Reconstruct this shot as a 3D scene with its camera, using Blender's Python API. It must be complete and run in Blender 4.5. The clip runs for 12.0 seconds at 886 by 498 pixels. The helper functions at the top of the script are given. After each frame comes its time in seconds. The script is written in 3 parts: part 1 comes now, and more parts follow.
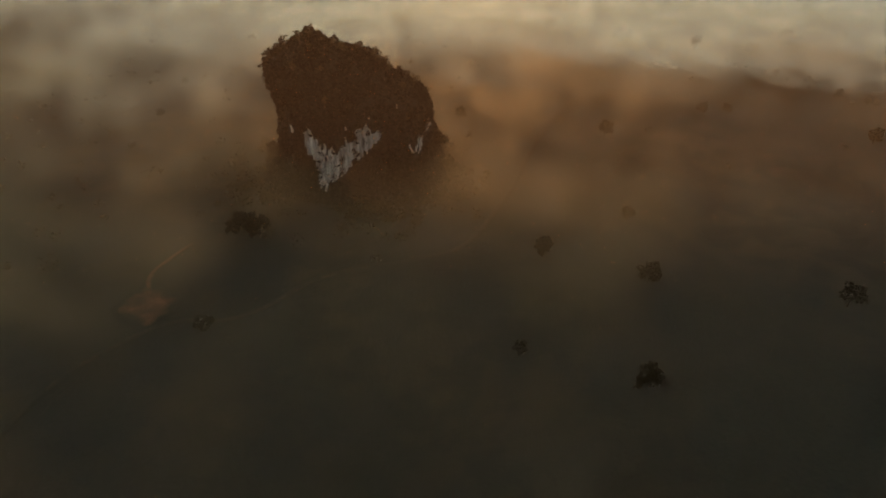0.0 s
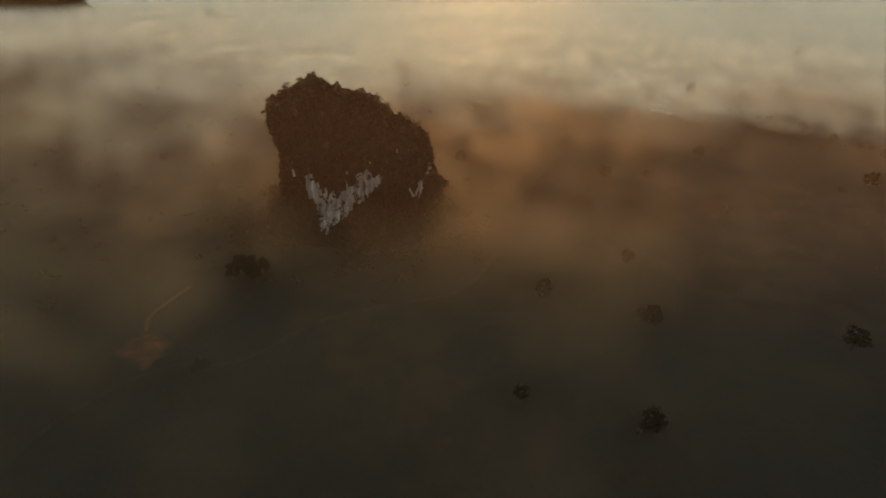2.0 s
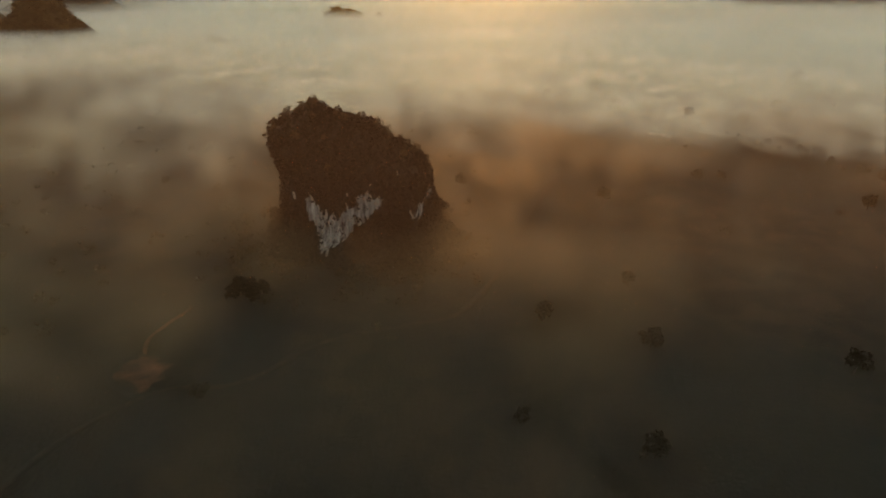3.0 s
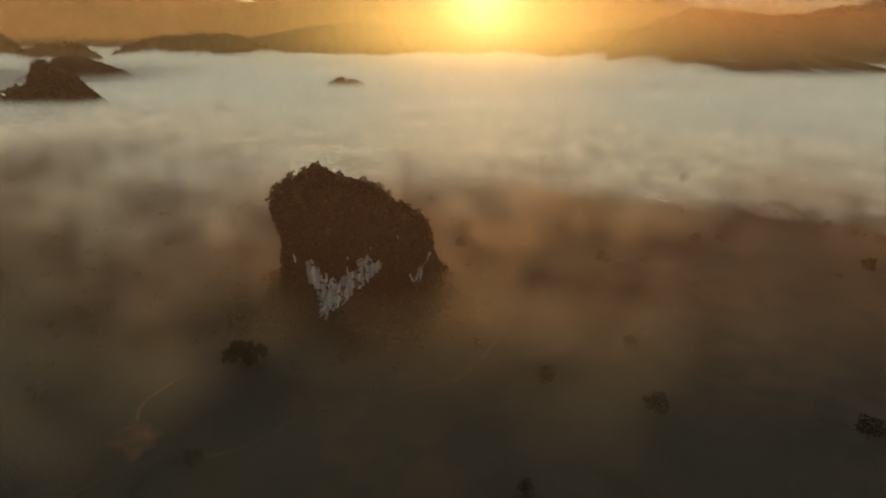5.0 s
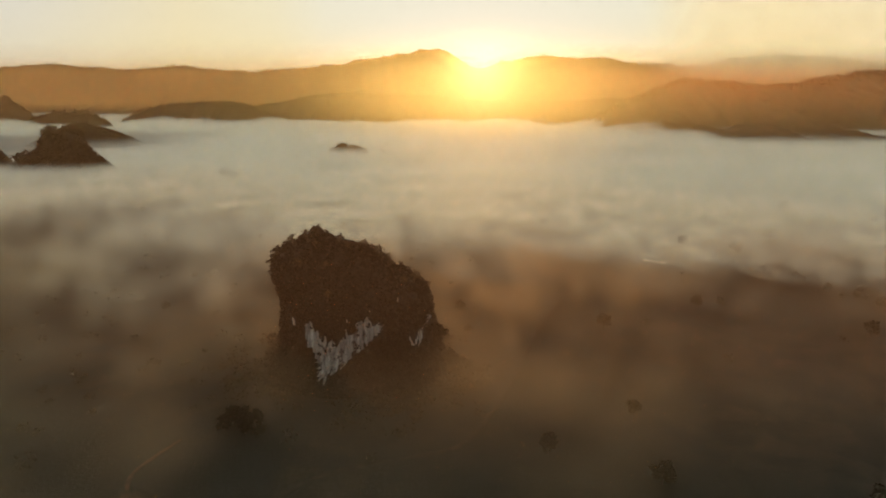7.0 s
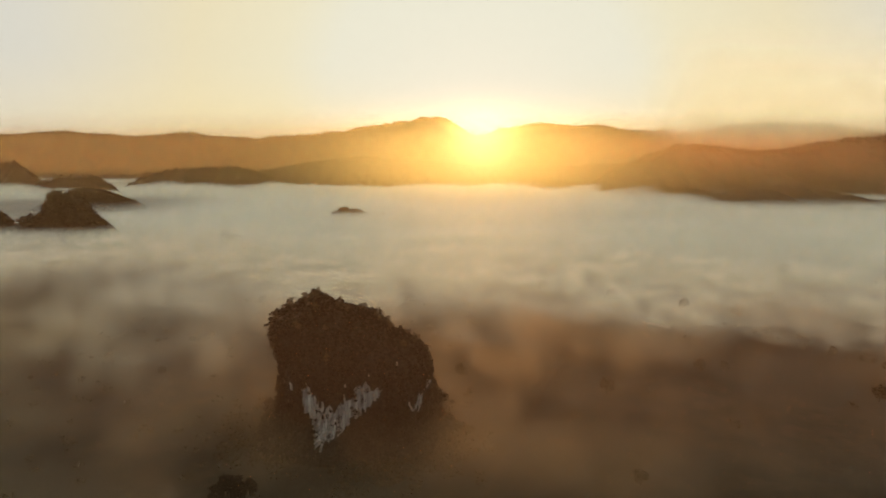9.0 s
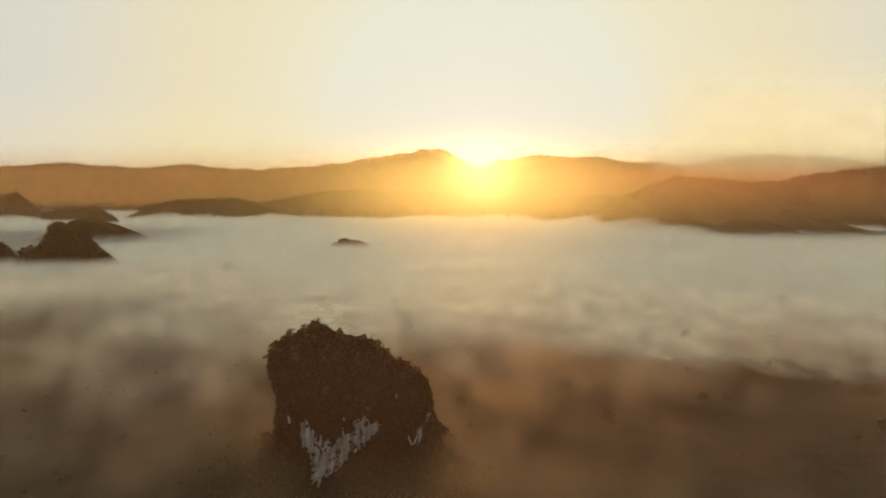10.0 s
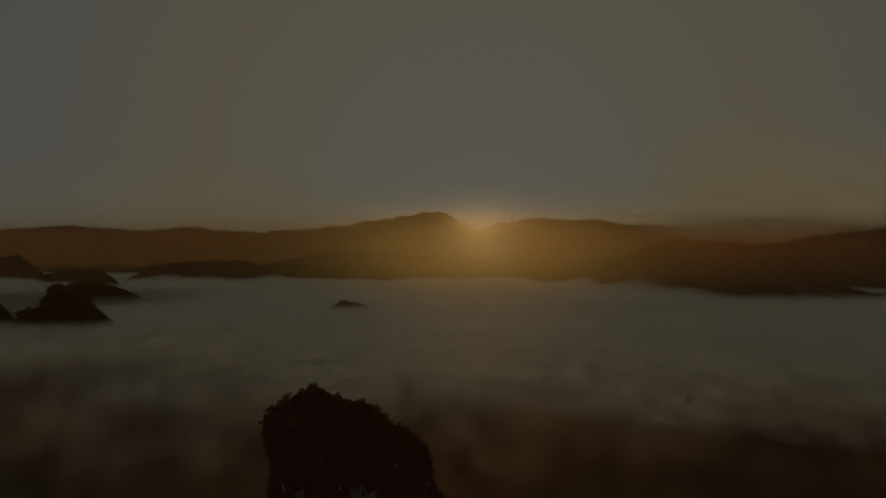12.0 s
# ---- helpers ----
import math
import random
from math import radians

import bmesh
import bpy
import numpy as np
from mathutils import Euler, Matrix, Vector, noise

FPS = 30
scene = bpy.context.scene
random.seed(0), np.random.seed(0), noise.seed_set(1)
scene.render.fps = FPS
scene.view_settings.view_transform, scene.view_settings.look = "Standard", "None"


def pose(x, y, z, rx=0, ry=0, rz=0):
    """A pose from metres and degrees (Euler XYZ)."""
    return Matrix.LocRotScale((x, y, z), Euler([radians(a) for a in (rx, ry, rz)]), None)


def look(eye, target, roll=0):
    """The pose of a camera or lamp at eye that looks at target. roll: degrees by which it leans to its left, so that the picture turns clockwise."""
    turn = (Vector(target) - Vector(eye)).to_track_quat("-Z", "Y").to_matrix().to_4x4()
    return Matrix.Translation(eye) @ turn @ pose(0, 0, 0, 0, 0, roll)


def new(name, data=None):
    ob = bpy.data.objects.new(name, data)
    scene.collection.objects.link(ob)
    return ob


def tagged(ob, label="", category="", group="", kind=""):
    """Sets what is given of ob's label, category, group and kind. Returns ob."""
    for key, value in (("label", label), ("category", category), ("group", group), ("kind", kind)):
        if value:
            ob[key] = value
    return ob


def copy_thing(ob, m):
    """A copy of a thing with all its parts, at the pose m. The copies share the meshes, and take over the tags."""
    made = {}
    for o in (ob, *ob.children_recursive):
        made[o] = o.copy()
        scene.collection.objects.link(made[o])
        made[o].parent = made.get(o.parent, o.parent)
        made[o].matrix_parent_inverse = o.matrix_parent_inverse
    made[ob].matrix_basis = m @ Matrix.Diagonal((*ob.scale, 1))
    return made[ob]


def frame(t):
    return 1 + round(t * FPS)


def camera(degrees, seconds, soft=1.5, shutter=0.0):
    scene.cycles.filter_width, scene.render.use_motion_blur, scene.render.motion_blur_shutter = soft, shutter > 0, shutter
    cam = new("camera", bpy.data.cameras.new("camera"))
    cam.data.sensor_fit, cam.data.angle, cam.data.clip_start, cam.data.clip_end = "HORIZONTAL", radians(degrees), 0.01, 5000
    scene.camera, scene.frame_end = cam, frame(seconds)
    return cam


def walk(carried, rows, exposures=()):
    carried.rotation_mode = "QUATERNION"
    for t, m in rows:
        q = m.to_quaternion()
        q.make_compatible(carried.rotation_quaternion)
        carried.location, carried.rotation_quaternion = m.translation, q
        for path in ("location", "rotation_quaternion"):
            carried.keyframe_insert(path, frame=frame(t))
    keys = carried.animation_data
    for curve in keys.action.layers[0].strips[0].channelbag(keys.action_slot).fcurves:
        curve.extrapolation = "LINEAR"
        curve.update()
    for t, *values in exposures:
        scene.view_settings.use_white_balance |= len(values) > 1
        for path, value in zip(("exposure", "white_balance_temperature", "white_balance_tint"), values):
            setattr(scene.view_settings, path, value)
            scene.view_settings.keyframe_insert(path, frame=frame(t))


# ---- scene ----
# Karst tower in a mist-filled valley at sunrise, seen from a hovering camera that tilts up.
EYE_Z = 150.0
cam = camera(72.5, 12.0)
TILT = [(0.0, -32.51), (0.5, -31.49), (1.0, -30.48), (1.5, -29.46), (2.0, -28.44), (2.5, -27.42), (3.0, -26.36),
        (5.0, -20.36), (5.5, -18.87), (6.0, -17.39), (6.5, -15.91), (7.0, -14.43), (9.0, -8.47), (9.5, -6.99),
        (10.0, -5.51), (10.5, -4.04), (11.0, -2.56), (11.5, -1.09), (12.0, 0.38)]
walk(cam, [(t, pose(0, 0, EYE_Z, 90 + a, 0, 0)) for t, a in TILT],
     [(0.0, 0.0), (10.8, 0.0), (11.0, -0.2), (11.2, -0.6), (11.5, -1.44), (11.8, -2.55), (12.0, -3.24)])

# ---------------------------------------------------------------- light
scene.cycles.transparent_max_bounces = 64
SUN_AZ, SUN_EL = 3.2, 5.3
SUN_DIR = Vector((math.sin(radians(SUN_AZ)) * math.cos(radians(SUN_EL)),
                  math.cos(radians(SUN_AZ)) * math.cos(radians(SUN_EL)), math.sin(radians(SUN_EL))))


class Nodes:
    """Short hand for node trees."""

    def __init__(self, tree):
        self.tree = tree
        tree.nodes.clear()

    def add(self, kind, **sockets):
        n = self.tree.nodes.new(kind)
        for key, value in sockets.items():
            self.put(n, key, value)
        return n

    def put(self, n, key, value):
        s = n.inputs[int(key[1:])] if key[0] == "i" and key[1:].isdigit() else n.inputs[key.replace("_", " ")]
        if isinstance(value, bpy.types.NodeSocket):
            self.tree.links.new(value, s)
        elif isinstance(value, bpy.types.Node):
            self.tree.links.new(value.outputs[0], s)
        else:
            s.default_value = value

    def math(self, op, a, b=0.0, c=0.0, clamp=False):
        n = self.add("ShaderNodeMath", i0=a, i1=b, i2=c)
        n.operation, n.use_clamp = op, clamp
        return n.outputs[0]

    def vec(self, op, a, b):
        n = self.add("ShaderNodeVectorMath", i0=a, i1=b)
        n.operation = op
        return n.outputs["Value"] if op in ("DOT_PRODUCT", "LENGTH", "DISTANCE") else n.outputs[0]

    def smooth(self, value, lo, hi, a=0.0, b=1.0):
        n = self.add("ShaderNodeMapRange", i0=value, i1=lo, i2=hi, i3=a, i4=b)
        n.interpolation_type = "SMOOTHSTEP"
        return n.outputs[0]

    def ramp(self, value, stops):
        n = self.add("ShaderNodeValToRGB", i0=value)
        e = n.color_ramp.elements
        e[0].position, e[0].color = stops[0][0], (*stops[0][1], 1)
        e[1].position, e[1].color = stops[-1][0], (*stops[-1][1], 1)
        for p, c in stops[1:-1]:
            e.new(p).color = (*c, 1)
        return n.outputs[0]

    def noise(self, coord, scale, detail=4.0, rough=0.55, warp=0.0):
        n = self.add("ShaderNodeTexNoise", Vector=coord, Scale=scale, Detail=detail, Roughness=rough, Distortion=warp)
        return n.outputs["Fac"]

    def mapping(self, coord, loc=(0, 0, 0), rot=(0, 0, 0), scale=(1, 1, 1)):
        return self.add("ShaderNodeMapping", Vector=coord, Location=loc, Rotation=rot, Scale=scale).outputs[0]

    def mix(self, fac, a, b, kind="MIX"):
        n = self.add("ShaderNodeMix")
        n.data_type, n.blend_type = "RGBA", kind
        for key, v in ((0, fac), (6, a), (7, b)):
            if isinstance(v, tuple) and len(v) == 3:
                v = (*v, 1)
            self.put(n, "i%d" % key, v)
        return n.outputs[2]

    def out(self, shader, kind="ShaderNodeOutputMaterial"):
        self.add(kind, i0=shader)


world = bpy.data.worlds.new("dawn_sky")
scene.world = world
world.use_nodes = True
W = Nodes(world.node_tree)
way = W.add("ShaderNodeTexCoord").outputs["Generated"]
air = W.add("ShaderNodeTexSky")
air.sky_type, air.sun_disc = "NISHITA", False
air.sun_elevation, air.sun_rotation = radians(SUN_EL), radians(SUN_AZ)
air.air_density, air.dust_density = 1.0, 2.0
unit = W.add("ShaderNodeVectorMath", i0=way)
unit.operation = "NORMALIZE"
angle = W.math("MULTIPLY", W.math("ARCCOSINE", W.vec("DOT_PRODUCT", unit.outputs[0], tuple(SUN_DIR))), 1 / math.pi)
aureole = W.ramp(angle, [(0.0, (0.80, 0.79, 0.66)), (0.075, (0.81, 0.79, 0.64)), (0.10, (0.83, 0.77, 0.55)), (0.14, (0.82, 0.73, 0.49)), (0.2, (0.71, 0.685, 0.585)),
                         (0.3, (0.59, 0.61, 0.59)), (0.5, (0.60, 0.62, 0.61)), (1.0, (0.50, 0.54, 0.58))])
up = W.add("ShaderNodeSeparateXYZ", Vector=unit.outputs[0]).outputs["Z"]
low = W.math("MULTIPLY", W.smooth(up, 0.16, 0.02), W.math("MULTIPLY", W.smooth(angle, 0.34, 0.12), W.smooth(angle, 0.02, 0.1)))
glow = W.mix(W.math("MULTIPLY", low, 0.55), aureole, (0.95, 0.78, 0.42))
total = W.add("ShaderNodeVectorMath", i0=glow, i1=W.add("ShaderNodeVectorMath", i0=air.outputs[0], i1=(0.002, 0.002, 0.0025)).outputs[0])
total.inputs[1].links[0].from_node.operation = "MULTIPLY"
W.out(W.add("ShaderNodeBackground", Color=total.outputs[0], Strength=1.0), "ShaderNodeOutputWorld")

lamp = bpy.data.lights.new("sun", "SUN")
lamp.energy, lamp.angle, lamp.color = 2.2, radians(1.5), (1.0, 0.72, 0.42)
sun = new("sun", lamp)
sun.matrix_world = look((0, 3000, 900), Vector((0, 3000, 900)) - SUN_DIR)


# ---------------------------------------------------------------- materials
def material(name):
    m = bpy.data.materials.new(name)
    m.use_nodes = True
    return m, Nodes(m.node_tree)


def surface(N, color, rough=0.9, height=None, strength=0.4, dist=0.3, spec=0.2):
    p = N.add("ShaderNodeBsdfPrincipled", Base_Color=color, Roughness=rough)
    p.inputs["Specular IOR Level"].default_value = spec
    if height is not None:
        N.put(p, "Normal", N.add("ShaderNodeBump", Strength=strength, Distance=dist, Height=height))
    N.out(p)


def field_colour(N, co):
    """Dry grass, dark scrub and bare patches of the valley floor."""
    big = N.noise(co, 0.009, 5, 0.6, 0.6)
    mid = N.noise(co, 0.05, 5, 0.6)
    fine = N.noise(co, 0.6, 4, 0.6)
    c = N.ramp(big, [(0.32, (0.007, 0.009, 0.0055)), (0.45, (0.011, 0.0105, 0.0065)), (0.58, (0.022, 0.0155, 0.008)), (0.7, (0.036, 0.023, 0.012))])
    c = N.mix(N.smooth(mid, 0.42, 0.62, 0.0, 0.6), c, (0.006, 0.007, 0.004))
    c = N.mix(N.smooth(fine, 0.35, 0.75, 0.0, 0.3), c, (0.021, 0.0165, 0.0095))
    return c, fine


def worn(N, co, c):
    """Fades a worn surface into the fields along its ragged edge."""
    own = N.add("ShaderNodeAttribute")
    own.attribute_name = "worn"
    k = N.math("ADD", own.outputs["Fac"], N.math("MULTIPLY", N.math("SUBTRACT", N.noise(co, 0.16, 5, 0.65), 0.5), 1.3))
    return N.mix(N.smooth(k, 0.15, 0.95), field_colour(N, co)[0], c)


def mat_ground():
    m, N = material("dry_fields")
    co = N.add("ShaderNodeTexCoord").outputs["Object"]
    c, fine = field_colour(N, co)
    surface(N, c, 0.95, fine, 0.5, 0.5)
    return m


def mat_soil():
    m, N = material("bare_orange_soil")
    co = N.add("ShaderNodeTexCoord").outputs["Object"]
    c = N.ramp(N.noise(co, 0.12, 5), [(0.3, (0.02, 0.013, 0.008)), (0.5, (0.042, 0.021, 0.0105)), (0.7, (0.085, 0.038, 0.018))])
    c = worn(N, co, c)
    surface(N, c, 0.95, N.noise(co, 1.1, 4), 0.4, 0.3)
    return m


def mat_track():
    m, N = material("pale_dirt_track")
    co = N.add("ShaderNodeTexCoord").outputs["Object"]
    c = N.ramp(N.noise(co, 0.25, 5), [(0.3, (0.014, 0.0105, 0.0065)), (0.7, (0.034, 0.023, 0.0125))])
    c = worn(N, co, c)
    surface(N, c, 0.95, N.noise(co, 2.0, 3), 0.3, 0.2)
    return m


def mat_limestone():
    m, N = material("weathered_limestone")
    co = N.add("ShaderNodeTexCoord").outputs["Object"]
    streak = N.noise(N.mapping(co, scale=(1, 1, 0.12)), 0.45, 6, 0.65)
    spot = N.noise(co, 0.35, 5, 0.6)
    c = N.ramp(streak, [(0.3, (0.035, 0.034, 0.028)), (0.42, (0.12, 0.12, 0.105)), (0.58, (0.21, 0.22, 0.195)), (0.74, (0.35, 0.37, 0.325))])
    c = N.mix(N.smooth(spot, 0.55, 0.7, 0.0, 0.6), c, (0.3, 0.22, 0.15))
    soil = N.ramp(N.noise(co, 0.3, 4), [(0.35, (0.008, 0.008, 0.005)), (0.65, (0.014, 0.012, 0.0075))])
    bare = N.add("ShaderNodeAttribute")
    bare.attribute_name = "bare"
    edge = N.math("ADD", bare.outputs["Fac"], N.math("MULTIPLY", N.math("SUBTRACT", streak, 0.5), 0.9))
    c = N.mix(N.smooth(edge, 0.4, 0.55), soil, c)
    surface(N, c, 0.85, N.noise(N.mapping(co, scale=(1, 1, 0.35)), 0.8, 5), 0.7, 0.8)
    return m


def mat_leaf(name, dark, light, spread=0.02):
    m, N = material(name)
    co = N.add("ShaderNodeTexCoord").outputs["Object"]
    isl = N.add("ShaderNodeNewGeometry").outputs["Random Per Island"]
    v = N.math("ADD", N.math("MULTIPLY", isl, 0.22), N.math("MULTIPLY", N.noise(co, spread, 4), 0.95))
    c = N.ramp(v, [(0.3, dark), (0.85, light)])
    p = N.add("ShaderNodeBsdfPrincipled", Base_Color=c, Roughness=0.9)
    p.inputs["Specular IOR Level"].default_value = 0.05
    tr = N.add("ShaderNodeBsdfTranslucent", Color=c)
    N.out(N.add("ShaderNodeMixShader", i0=0.12, i1=p, i2=tr))
    return m


def mat_canopy():
    m, N = material("distant_forest_canopy")
    co = N.add("ShaderNodeTexCoord").outputs["Object"]
    c = N.ramp(N.noise(co, 0.006, 5, 0.6), [(0.3, (0.02, 0.016, 0.009)), (0.7, (0.05, 0.033, 0.018))])
    c = N.mix(N.smooth(N.noise(co, 0.06, 4, 0.65), 0.35, 0.7, 0.0, 0.7), c, (0.016, 0.013, 0.007))
    surface(N, c, 0.95, N.noise(co, 0.15, 3), 0.8, 4.0, 0.1)
    return m


def mat_bark():
    m, N = material("grey_brown_bark")
    co = N.add("ShaderNodeTexCoord").outputs["Object"]
    c = N.ramp(N.noise(N.mapping(co, scale=(1, 1, 0.2)), 3.0, 5), [(0.3, (0.025, 0.02, 0.015)), (0.7, (0.08, 0.065, 0.05))])
    surface(N, c, 0.9, N.noise(co, 6.0, 4), 0.5, 0.05)
    return m


def mat_roof():
    m, N = material("pale_metal_roofing")
    co = N.add("ShaderNodeTexCoord").outputs["Object"]
    c = N.ramp(N.noise(co, 0.6, 4), [(0.3, (0.28, 0.26, 0.22)), (0.7, (0.42, 0.39, 0.34))])
    surface(N, c, 0.5, N.noise(co, 3.0, 3), 0.2, 0.05, 0.4)
    return m


def mat_timber():
    m, N = material("old_timber")
    co = N.add("ShaderNodeTexCoord").outputs["Object"]
    c = N.ramp(N.noise(N.mapping(co, scale=(1, 1, 0.1)), 5.0, 4), [(0.3, (0.1, 0.075, 0.05)), (0.7, (0.22, 0.17, 0.12))])
    surface(N, c, 0.85, N.noise(co, 9.0, 3), 0.3, 0.03)
    return m


# open plain round (-30, 115): thin mist there, thick fog beyond
CLEAR_X, CLEAR_Y = -30.0, 115.0


def mat_fog(seed, thick):
    m, N = material("ground_fog")
    co = N.add("ShaderNodeTexCoord").outputs["Object"]
    flat = N.mapping(co, scale=(1, 1, 0))
    place = N.add("ShaderNodeSeparateXYZ", Vector=co)
    x, y = place.outputs["X"], place.outputs["Y"]
    bend = N.noise(N.mapping(flat, loc=(seed * 9, seed * 5, 0)), 0.006, 4, 0.6)
    sx, sy = math.cos(seed * 4.13), math.sin(seed * 4.13)
    r = N.vec("DISTANCE", flat, (CLEAR_X, CLEAR_Y, 0))
    r = N.math("ADD", r, N.math("MULTIPLY", N.math("SUBTRACT", bend, 0.5), N.smooth(r, 60.0, 330.0, 40.0, 330.0)))
    r = N.math("SUBTRACT", r, N.math("ADD", N.smooth(x, 60.0, 300.0, 0.0, 70.0), N.smooth(x, -100.0, -480.0, 0.0, 340.0)))
    r = N.math("SUBTRACT", r, N.math("MULTIPLY", N.smooth(x, 20.0, 190.0, 0.0, 110.0), N.smooth(y, 340.0, 190.0)))
    dens = N.ramp(N.math("DIVIDE", r, 1720.0), [(0.0, (0.007,) * 3), (0.05, (0.010,) * 3), (0.1, (0.032,) * 3), (0.18, (0.092,) * 3), (0.23, (0.145,) * 3),
                                               (0.28, (0.29,) * 3), (0.33, (0.40,) * 3), (0.5, (0.42,) * 3), (0.85, (0.47,) * 3)])
    wisp = N.noise(N.mapping(flat, loc=(6 * sx, 6 * sy, 0), rot=(0, 0, radians(-15)), scale=(0.9, 0.9, 1)), 0.014, 3, 0.5, 1.2)
    lump = N.noise(N.mapping(flat, loc=(-16 * sx, 16 * sy, 0), rot=(0, 0, radians(-10)), scale=(0.8, 1.0, 1)), 0.0045, 4, 0.55)
    v = N.math("ADD", N.math("MULTIPLY", wisp, 1.35), N.math("MULTIPLY", lump, 1.1))
    v = N.smooth(v, 0.98, 1.47, 0.3, 1.7)
    puff = N.smooth(N.noise(N.mapping(flat, loc=(3.5 * sy, 3.5 * sx, 0), rot=(0, 0, radians(-8)), scale=(0.95, 0.9, 1)), 0.036, 2.5, 0.45, 1.2), 0.36, 0.64, 0.22, 1.85)
    lane = N.noise(N.mapping(flat, loc=(24 * sx, 24 * sy, 0), rot=(0, 0, radians(12)), scale=(0.55, 0.8, 1)), 0.0048, 4, 0.5, 0.5)
    drift = N.math("MULTIPLY_ADD", N.math("SUBTRACT", N.smooth(lane, 0.36, 0.62, 0.4, 1.25), 0.9), N.smooth(r, 650.0, 1300.0, 1.0, 0.38), 0.9)
    v = N.add("ShaderNodeMix", i0=N.smooth(r, 400.0, 850.0), i2=v, i3=drift).outputs[0]
    clumpy = N.math("MULTIPLY", N.smooth(r, 90.0, 250.0), N.smooth(r, 1000.0, 420.0))
    v = N.math("MULTIPLY", v, N.add("ShaderNodeMix", i0=clumpy, i2=1.0, i3=puff).outputs[0])
    # warm light and valley shade put into the tint: brown where thin sunward, whiter where thick
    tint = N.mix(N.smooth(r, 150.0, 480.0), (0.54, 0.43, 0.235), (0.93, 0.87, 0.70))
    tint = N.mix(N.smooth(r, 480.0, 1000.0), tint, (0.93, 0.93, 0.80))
    sun_tint = N.math("MULTIPLY", N.smooth(x, -270.0, -40.0), N.math("MULTIPLY", N.smooth(r, 490.0, 310.0), N.smooth(r, 60.0, 210.0, 0.15, 1.0)))
    a = N.math("MULTIPLY", N.math("MULTIPLY", N.math("MULTIPLY", dens, v), N.math("MULTIPLY", N.math("MULTIPLY_ADD", sun_tint, 0.35, 1.0), N.math("MULTIPLY_ADD", N.math("MULTIPLY", N.smooth(N.math("MULTIPLY_ADD", bend, 260.0, x), 100.0, 360.0), N.smooth(r, 510.0, 340.0)), -0.74, 1.0))), N.smooth(y, 4150.0, 3550.0, 0.0, thick))
    # the second, far-left centre thins the fog to imitate shade between the hills
    for cx, cy, near, far, least in ((-150, 385, 50.0, 180.0, 0.6), (-1280, 1680, 350.0, 850.0, 0.15)):
        a = N.math("MULTIPLY", a, N.smooth(N.vec("DISTANCE", flat, (cx, cy, 0)), near, far, least, 1.0))
    a = N.math("MINIMUM", a, 0.235)
    # sunrise warmth and shade painted into the fog colour
    tint = N.mix(N.math("MULTIPLY", sun_tint, 0.92), tint, (0.66, 0.37, 0.155))
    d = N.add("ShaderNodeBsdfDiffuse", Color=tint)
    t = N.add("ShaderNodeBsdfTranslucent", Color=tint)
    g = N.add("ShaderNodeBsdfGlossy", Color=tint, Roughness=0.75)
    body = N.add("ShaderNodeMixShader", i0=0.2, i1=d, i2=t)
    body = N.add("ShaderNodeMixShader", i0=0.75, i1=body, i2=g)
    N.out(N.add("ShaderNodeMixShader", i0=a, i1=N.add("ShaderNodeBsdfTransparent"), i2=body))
    return m


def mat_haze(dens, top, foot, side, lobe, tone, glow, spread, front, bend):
    """Thin haze between two heights: scattered sky light, with the sun's glow and lens glare as tint."""
    m, N = material("glow_tinted_haze")
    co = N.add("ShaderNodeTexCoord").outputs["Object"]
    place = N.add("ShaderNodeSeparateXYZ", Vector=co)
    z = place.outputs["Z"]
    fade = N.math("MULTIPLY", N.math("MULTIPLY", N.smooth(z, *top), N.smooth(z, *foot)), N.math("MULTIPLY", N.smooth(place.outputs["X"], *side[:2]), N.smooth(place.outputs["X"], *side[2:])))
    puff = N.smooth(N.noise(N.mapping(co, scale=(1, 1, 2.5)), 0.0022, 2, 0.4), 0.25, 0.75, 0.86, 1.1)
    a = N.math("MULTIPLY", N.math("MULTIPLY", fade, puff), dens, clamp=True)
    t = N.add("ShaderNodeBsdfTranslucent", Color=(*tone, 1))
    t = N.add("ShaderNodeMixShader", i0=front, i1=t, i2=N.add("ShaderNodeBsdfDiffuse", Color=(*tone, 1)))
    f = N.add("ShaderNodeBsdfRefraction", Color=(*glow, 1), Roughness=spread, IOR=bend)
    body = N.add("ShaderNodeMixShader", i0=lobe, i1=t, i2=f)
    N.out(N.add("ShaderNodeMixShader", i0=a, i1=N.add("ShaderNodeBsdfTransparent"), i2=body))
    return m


GROUND, SOIL, TRACK, ROCK = mat_ground(), mat_soil(), mat_track(), mat_limestone()
# far darker than real leaves: the backlit shade is in this colour
LEAF = mat_leaf("silhouette_evergreen_leaves", (0.0052, 0.0045, 0.003), (0.0078, 0.0064, 0.004))
# lighter colour stands in for mist that softens the plain's trees
PLAIN_LEAF = mat_leaf("mist_paled_evergreen_leaves", (0.028, 0.026, 0.018), (0.042, 0.037, 0.025))
DRY_LEAF = mat_leaf("dry_season_leaves", (0.025, 0.021, 0.011), (0.05, 0.04, 0.02))
RUST_LEAF = mat_leaf("rusty_brown_leaves", (0.05, 0.03, 0.015), (0.1, 0.055, 0.026))
CANOPY, BARK, ROOF, TIMBER = mat_canopy(), mat_bark(), mat_roof(), mat_timber()


